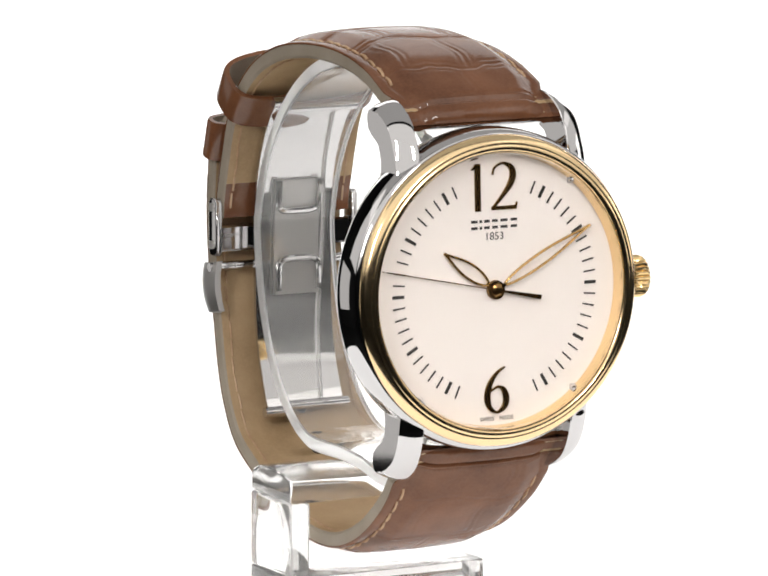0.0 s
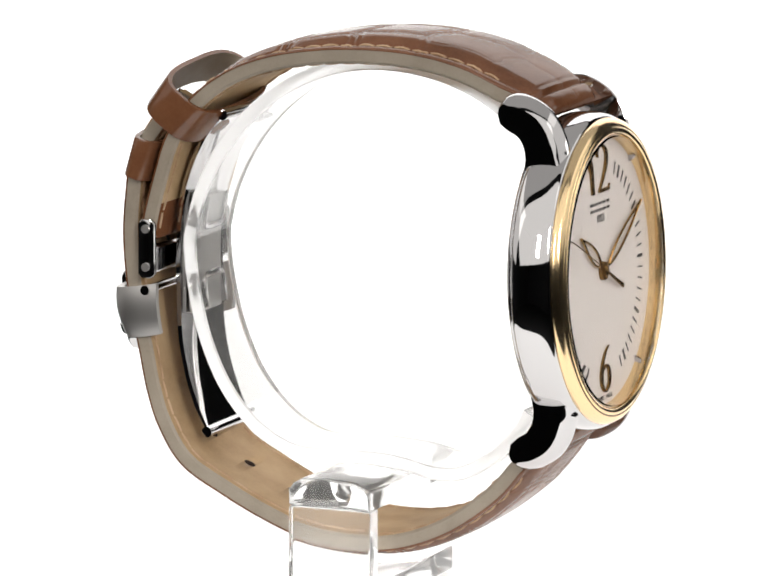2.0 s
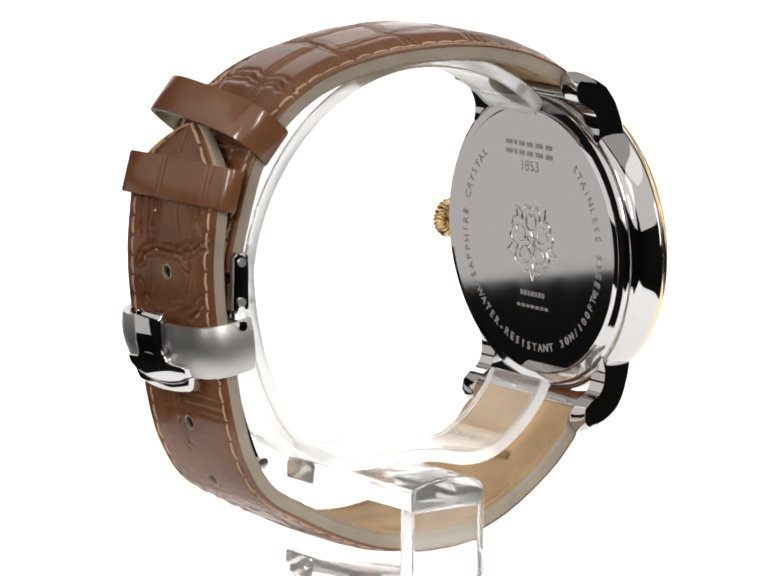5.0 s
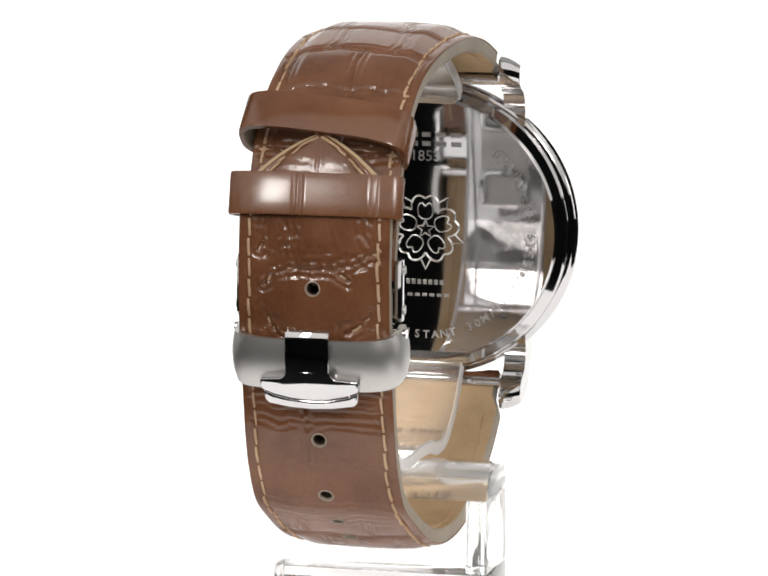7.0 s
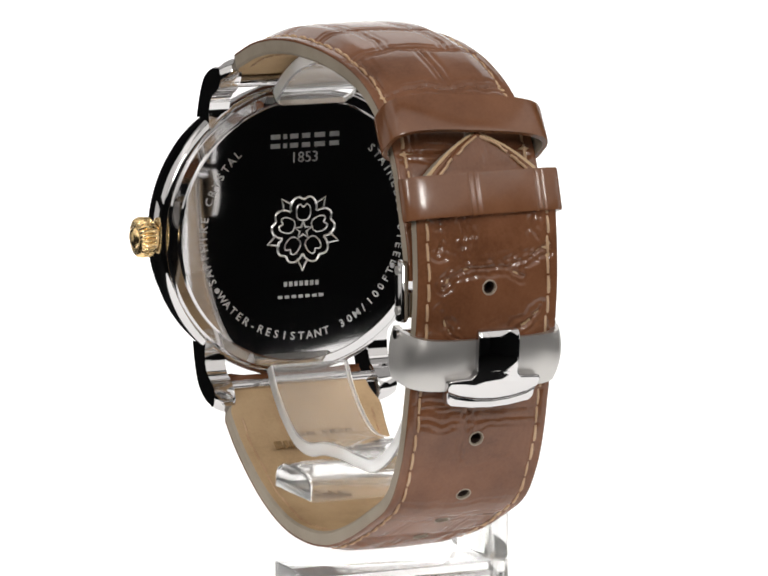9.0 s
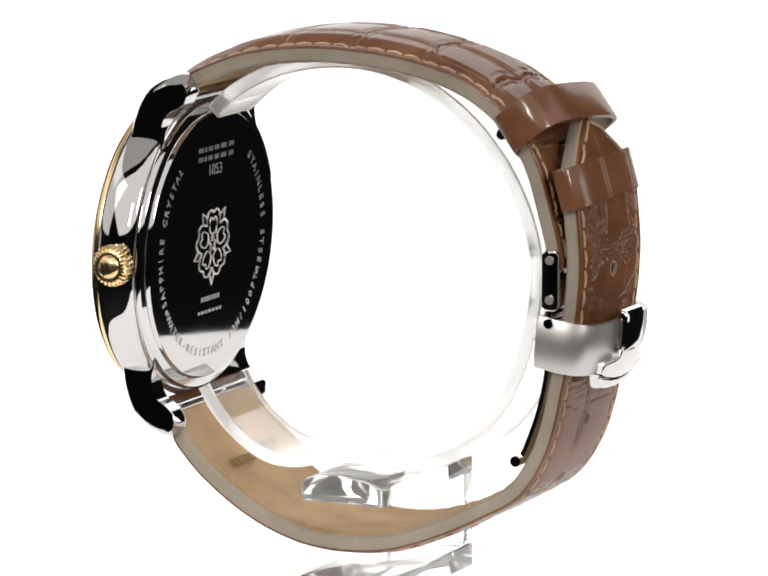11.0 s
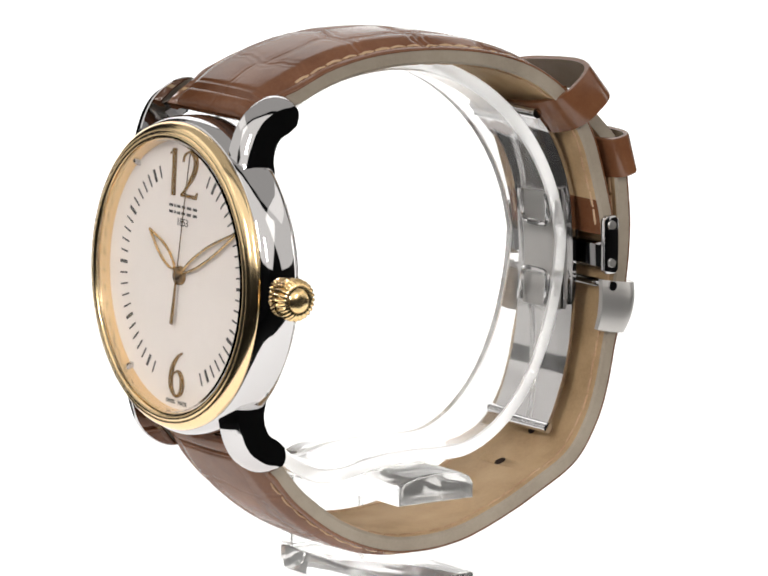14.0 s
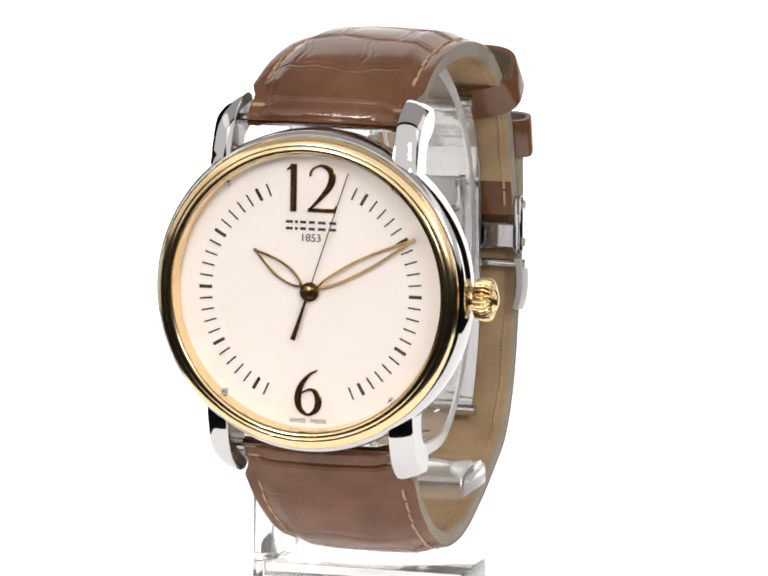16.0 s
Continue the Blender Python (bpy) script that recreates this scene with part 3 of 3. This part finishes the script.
    if holes:
        cut = bmesh.new()
        for y, z in holes:
            i = min(range(len(fr)), key=lambda j: (fr[j][0] - Vector((y, z))).length)
            q, t, nn = fr[i]
            turn = Matrix(((1, 0, 0), (0, nn.x, -t.x), (0, nn.y, -t.y))).to_4x4()
            pin = lathe([(0, -3), (0.78, -3), (0.78, 6), (0, 6)], 20)
            merge(cut, pin, Matrix.Translation((0, q.x, q.y)) @ turn)
            top = thick + 0.38 + pad(i / n)
            rim = lathe([(0.98, top - 0.15), (0.98, top), (0.86, top + 0.05), (0.77, top - 0.05), (0.77, top - 0.4)], 20)
            # sleeve added to line the hole with painted shade
            sleeve = lathe([(0.775, top - 0.35), (0.76, top - 0.4), (0.76, 0.05), (0.775, 0.0)], 20)
            part("hole_shade_sleeve", metres(_turned(sleeve, Matrix.Translation((0, q.x, q.y)) @ turn)), HOLE_SHADE, body, "added sleeve coloured dark as the shade in a punched hole", 40)
            part("hole_rim", metres(_turned(rim, Matrix.Translation((0, q.x, q.y)) @ turn)), EDGE, body, "pale rim of a punched hole", 40)
        cutter = finish("cutter", metres(cut), HOLE_SHADE, watch)
        for ob in (body, pad_part):
            mod = ob.modifiers.new("holes", "BOOLEAN")
            mod.operation, mod.object, mod.solver = "DIFFERENCE", cutter, "EXACT"
        graph = bpy.context.evaluated_depsgraph_get()
        baked = [(ob, bpy.data.meshes.new_from_object(ob.evaluated_get(graph))) for ob in (body, pad_part)]
        for ob, me in baked:
            ob.modifiers.clear()
            ob.data = me
        bpy.data.objects.remove(cutter)
    return body


SHORT = [(-24.5, 18.3), (-22.6, 19.8), (-20.4, 21.0), (-17.5, 22.3), (-14.0, 23.6), (-9.1, 24.6), (-3.6, 25.0), (2.5, 24.8), (8.0, 24.1), (12.2, 23.1), (16.0, 21.6), (19.4, 19.4), (22.2, 16.6), (24.2, 13.0), (25.4, 9.3), (26.5, 5.4), (27.0, 3.2), (27.2, 1.2)]
LONG = [(-25.7, -18.6), (-23.9, -20.6), (-21.8, -23.2), (-18.4, -27.0), (-12.6, -31.2), (-6.4, -33.75), (-0.5, -34.45), (5.5, -33.85), (11.5, -31.8), (17.3, -29.0), (22.2, -26.1), (25.0, -22.0), (26.5, -17.8), (27.6, -12.6), (28.6, -8.0),
        (29.4, -3.0), (29.7, 2.0), (29.4, 6.5), (28.8, 11.0), (27.6, 15.0), (26.0, 18.2)]


def stamp_lining(strap):
    """A line of small stamped marks on the lining, too worn to read."""
    turn = Matrix.Translation((0, -17.2, -27.15)) @ Matrix.Rotation(math.atan2(-0.57, 0.82), 4, "X")
    x = -4.4
    for wide in (0.9, 0.5, 1.0, 0.8, 0.0, 1.1, 0.7, 0.9, 0.5, 1.0):
        if wide:
            part("stamped_mark", metres(_turned(box(x, x + wide, -0.55, 0.55, -0.15, 0.13, 0.04, 1), turn)), STAMP, strap, "", 0)
        x += wide + 0.32 if wide else 0.8


def build_straps():
    build_strap("strap_upper", SHORT, -1, lambda u: 0.2 + 1.15 * math.sin(math.pi * min(1, (u + 0.16) / 0.9)), 3.3, None, False, "brown glazed crocodile leather strap, short upper half")
    lower = build_strap("strap_lower", LONG, 1, lambda u: 0.12 + 0.85 * math.sin(math.pi * min(1, (u + 0.12) / 0.6)), 8.1,
                [(29.8, 0.6), (26.5, -18.2), (23.2, -24.7), (18.2, -28.5), (12.1, -31.5)], True, "brown glazed crocodile leather strap, long punched lower half")
    stamp_lining(lower)


def build_loop(centre, lean, depth, wide, band, roll, twist, label, creases=()):
    """A keeper loop: a flat leather band closed round the strap. lean: degrees by which its inner side drops."""
    t = 0.6
    ring = []
    for k in range(1400):
        a = 2 * math.pi * k / 1400
        c, s = math.cos(a), math.sin(a)
        e = 0.62
        x, y = math.copysign(abs(c) ** e, c), math.copysign(abs(s) ** e, s)
        for at in creases:
            y *= 1 - 0.06 * math.exp(-((x - at) / 0.022) ** 2) - 0.06 * math.exp(-((x - at - 0.075) / 0.022) ** 2)
        ring.append((x, y))
    bm = bmesh.new()
    rows = []
    for b, shrink in ((-0.5, 0), (-0.44, -1), (0.44, -1), (0.5, 0)):
        rows.append([bm.verts.new((x * (wide + (0.08 if shrink else 0)), y * (depth + (0.08 if shrink else 0)), b * band)) for x, y in ring])
    for b in (0.5, -0.5):
        rows.append([bm.verts.new((x * (wide - t), y * (depth - t), b * band)) for x, y in ring])
    m = len(ring)
    for a, b in zip(rows, rows[1:] + rows[:1]):
        for i in range(m):
            face = bm.faces.new((a[i], a[(i + 1) % m], b[(i + 1) % m], b[i]))
            face.material_index = 1 if a is rows[4] else 0
    pose_m = Matrix.Translation((0.15, *centre)) @ Matrix.Rotation(radians(twist), 4, "Z") @ Matrix.Rotation(radians(lean), 4, "X") @ Matrix.Rotation(radians(roll), 4, "Y")
    return part("keeper_loop", metres(_turned(bm, pose_m)), [LOOP_BROWN, EDGE], watch, label, 40)


def build_clasp():
    blade_path = [(19.4, 17.0), (21.6, 14.4), (23.6, 10.6), (25.0, 6.0), (25.5, 0.0), (25.5, -6.0), (25.2, -12.0), (24.2, -17.0), (22.6, -21.5), (21.6, -23.6)]
    fr = frames_along(smooth_curve(blade_path, 0.8), -1)
    blade = part("clasp_blade", metres(sweep(fr, lambda i: [(-5.3, 0), (5.3, 0), (5.3, 0.55), (5.1, 0.7), (-5.1, 0.7), (-5.3, 0.55)])), STEEL, watch, "curved polished steel deployant blade")
    fr2 = frames_along(smooth_curve([(24.3, 6.4), (24.8, 2.0), (24.9, -4.0), (24.7, -9.0)], 0.8), -1)
    part("clasp_tongue", metres(sweep(fr2, lambda i: [(-3.2, 0), (3.2, 0), (3.2, 0.5), (-3.2, 0.5)])), SATIN, blade, "narrow inner clasp tongue")
    for z, way in ((4.4, 1), (-6.4, -1)):
        bow = [(-2.9, 24.2, z + way * 2.0)] + [(2.9 * math.copysign(abs(math.cos(a)) ** 0.45, math.cos(a)), 24.25, z - way * 2.2 * abs(math.sin(a)) ** 0.45) for a in [math.pi * (1 - k / 12) for k in range(13)]] + [(2.9, 24.2, z + way * 2.0)]
        part("clasp_bow", metres(tube(bow, 0.45, 8)), STEEL, blade, "small curved steel locking bow")
    for (y, z) in ((19.4, 17.0), (21.6, -23.7)):
        part("hinge_pin", metres(tube([(-5.9, y, z), (5.9, y, z)], 0.7, 12)), STEEL, blade, "round hinge pin")
    # side links with two screws each
    for sx in (-1, 1):
        link = slab([(26.9, -3.2), (27.4, -3.7), (28.6, -3.7), (29.1, -3.2), (29.1, 3.2), (28.6, 3.8), (27.4, 3.8), (26.9, 3.2)], sx * 9.4, sx * 10.3, 0.15, 2)
        plate_part = part("clasp_link", metres(link), STEEL, watch, "polished side link of the clasp")
        for z in (2.6, -2.3):
            screw = tube([(sx * 10.0, 28.0, z), (sx * 10.55, 28.0, z)], 0.55, 16)
            part("screw", metres(screw), SATIN, plate_part)
    part("clasp_bar", metres(tube([(-10.2, 28.0, 2.6), (10.2, 28.0, 2.6)], 0.6, 10)), STEEL, watch, "steel strap pin")
    part("clasp_bar", metres(tube([(-10.2, 28.0, -5.2), (10.2, 28.0, -5.2)], 0.6, 12)), STEEL, watch, "steel hinge bar of the buckle")
    hinge = slab([(27.2, -2.9), (27.5, -3.2), (28.5, -3.2), (28.8, -2.9), (28.8, -0.1), (28.5, 0.2), (27.5, 0.2), (27.2, -0.1)], -9.3, 9.3, 0.12, 2)
    part("clasp_plate", metres(hinge), STEEL, watch, "polished steel hinge plate between the side links")
    # buckle cover: a curved plate bent round the strap
    bm = bmesh.new()
    rows = []
    for k in range(13):
        v = k / 12
        z = -5.5 - 6.4 * v
        y_out = 33.9 - 1.7 * v + 0.5 * math.sin(math.pi * v)
        sec = []
        for a in [i / 28 for i in range(29)]:
            ang = math.pi * a
            c, s = math.cos(ang), math.sin(ang)
            sec.append((10.75 * (0.945 + 0.055 * math.sin(math.pi * min(max(v, 0.02), 0.98)) ** 0.6) * math.copysign(abs(c) ** 0.42, c), 26.6 - 0.6 * v + (y_out - 26.6 + 0.6 * v) * abs(s) ** 0.55, z + 1.2 * (1 - abs(s) ** 0.5)))
        rows.append(sec)
    for layer in (0, 1):
        vs = []
        for sec in rows:
            vs.append([bm.verts.new((x * (0.925 if layer else 1), y - (0.8 if layer else 0) if 26.9 < y else y, z)) for x, y, z in sec])
        for a, b in zip(vs, vs[1:]):
            for i in range(len(a) - 1):
                bm.faces.new((a[i], a[i + 1], b[i + 1], b[i]))
        if layer == 0:
            first = vs
        else:
            m = len(vs[0])
            for i in range(m - 1):
                bm.faces.new((first[0][i], first[0][i + 1], vs[0][i + 1], vs[0][i]))
                bm.faces.new((first[-1][i], first[-1][i + 1], vs[-1][i + 1], vs[-1][i]))
            for k in range(len(vs) - 1):
                for e in (0, m - 1):
                    bm.faces.new((first[k][e], first[k + 1][e], vs[k + 1][e], vs[k][e]))
    buckle = part("buckle_cover", metres(bm), SATIN, watch, "satin brushed steel buckle cover", 45)
    for sx in (-1, 1):
        part("screw", metres(tube([(sx * 10.3, 28.0, -5.2), (sx * 10.74, 28.0, -5.2)], 0.6, 16)), STEEL, buckle)
    # T-shaped ornament
    stem = [(34.2, -4.2), (34.8, -4.4), (35.1, -5.1), (34.9, -8.0), (34.5, -9.7), (33.6, -9.7), (33.8, -4.6)]
    part("buckle_ornament", metres(slab(stem, -2.75, 2.75, 0.3, 3)), STEEL, buckle, "mirror polished ornament stem")
    half_foot = [(0, -9.2), (2.75, -9.2), (2.9, -9.8), (3.4, -10.2), (5.9, -10.4), (6.15, -10.7), (6.0, -11.75), (4.5, -12.35), (2.2, -12.8), (0, -12.95)]
    half_lip = [(0, -13.1), (2.2, -12.95), (4.5, -12.5), (5.95, -11.9), (5.75, -13.2), (5.3, -13.7), (2.5, -14.1), (0, -14.2)]
    for half, y0, y1 in ((half_foot, 32.9, 34.7), (half_lip, 32.6, 34.3)):
        sl = plate(half + [(-x, z) for x, z in half[-2:0:-1]], y0, y1, 0.28, 3)
        for v in sl.verts:
            v.co.y += (v.co.z + 9.2) * 0.36 - 0.012 * v.co.x ** 2
        part("buckle_ornament", metres(sl), STEEL, buckle, "mirror polished ornament foot")


# ------------------------------------------------------------------ the stand
stand = tagged(new("watch_stand"), "clear acrylic display stand with an open ring holding the watch", "display stand")
stand.location = WATCH_AT
stand.empty_display_size = 0.01


def build_stand():
    base_z = -TABLE_TO_DIAL * 1000
    clear_parts = []
    base = box(-15.3, 12.3, -5.1, 6.0, base_z + 0.05, -39.45, 0.25, 2)
    clear_parts.append(part("base_plate", metres(base, 0), ACRYLIC, stand, "flat clear acrylic foot of the bracket"))
    post = box(-15.3, -12.5, -5.1, 6.0, -39.4, -30.05, 0.35, 3)
    clear_parts.append(part("post", metres(post, 0), ACRYLIC, stand, "flat clear acrylic post"))
    sec = [(-5.1, -30.0), (6.0, -30.0), (6.0, -28.0), (5.4, -27.1), (4.0, -26.5), (0.5, -26.25), (-3.0, -26.5), (-4.5, -27.1), (-5.1, -28.0)]
    clear_parts.append(part("arm", metres(slab(sec, -15.3, 12.3, 0.5, 3), 0), ACRYLIC, stand, "clear acrylic cross arm with rounded top"))
    # low front end, hump over the arm, up the back and over to the front again
    ring = [(-21.9, -17.8), (-20.3, -20.4), (-17.3, -23.4), (-13.5, -25.7), (-9.5, -26.1), (-5.0, -25.2), (0.5, -24.85), (5.5, -25.0), (10.0, -24.6), (14.6, -22.0), (18.6, -17.4), (21.4, -11.4), (23.0, -5.0)]
    for k in range(33):
        a = radians(143 * k / 32)
        lift = math.sin(a) if a < math.pi / 2 else math.sin(a) ** 0.75
        ring.append((23.54 * math.cos(a) - 2.2 * math.sin(min(a, math.pi / 2)), 0.2 + 24.1 * lift))
    fr = frames_along(smooth_curve(ring, 0.8), -1)
    n = len(fr) - 1

    def sect(i):
        left = (n - i) * 0.8
        w = 5.5 - 0.9 * max(0, 1 - left / 0.9)
        return [(-w + 0.2, -1.3), (w - 0.2, -1.3), (w, -1.1), (w, 0.3), (w - 0.2, 0.5), (-w + 0.2, 0.5), (-w, 0.3), (-w, -1.1)]

    ring_part = part("ring", metres(sweep(fr, sect), 0), [ACRYLIC, SAWN], stand, "open clear acrylic ring with frosted edges inside the strap", 30)
    for poly in ring_part.data.polygons:
        if abs(poly.normal.x) > 0.5:
            poly.material_index = 1
    clear_parts.append(ring_part)
    for ob in clear_parts:
        ob.visible_shadow = False


case, dial = build_case()
build_lugs()
build_crown()
build_dial_marks(dial)
build_case_back(case)
second_hand = build_hands()
build_straps()
build_loop((24.2, 18.5), 38, 4.45, 10.5, 5.0, -6, 2.7, "wide brown leather keeper loop")
build_loop((29.6, 11.4), 16, 2.1, 10.6, 5.2, 0, 2.6, "narrow brown leather keeper loop beside the buckle", (0.14, -0.72))
build_clasp()
build_stand()


# ------------------------------------------------------------------ what moves
def motions():
    turn = [(0, 28.01), (1, 47.79), (2, 67.33), (3, 87.07), (4, 106.49), (5.25, 131.28), (6.5, 156.14), (7.5, 175.79), (8.5, 195.25), (9.2, 209.07), (10.25, 229.73), (11.3, 250.38), (12, 263.9),
            (12.5, 273.73), (13, 283.73), (13.5, 293.85), (14, 304.0), (15, 323.73), (16, 343.26)]
    for thing, at in ((watch, WATCH_AT), (stand, WATCH_AT), (turntable, (0, 0, 0))):
        walk(thing, [(t, pose(*at, 0, 0, a)) for t, a in turn])
    rot = CASE_POSE
    ticks = [(0.0, rot @ Matrix.Rotation(radians(47 * 6), 4, "Y"))]
    for k in range(0, 17):
        at = rot @ Matrix.Rotation(radians((48 + k) * 6), 4, "Y")
        ticks.append((k + 0.07, at))
        if k < 16:
            ticks.append((k + 0.97, at))
    ticks = [r for r in ticks if r[0] < 16.0] + [(16.0, rot @ Matrix.Rotation(radians(63 * 6), 4, "Y"))]
    walk(second_hand, ticks)


motions()
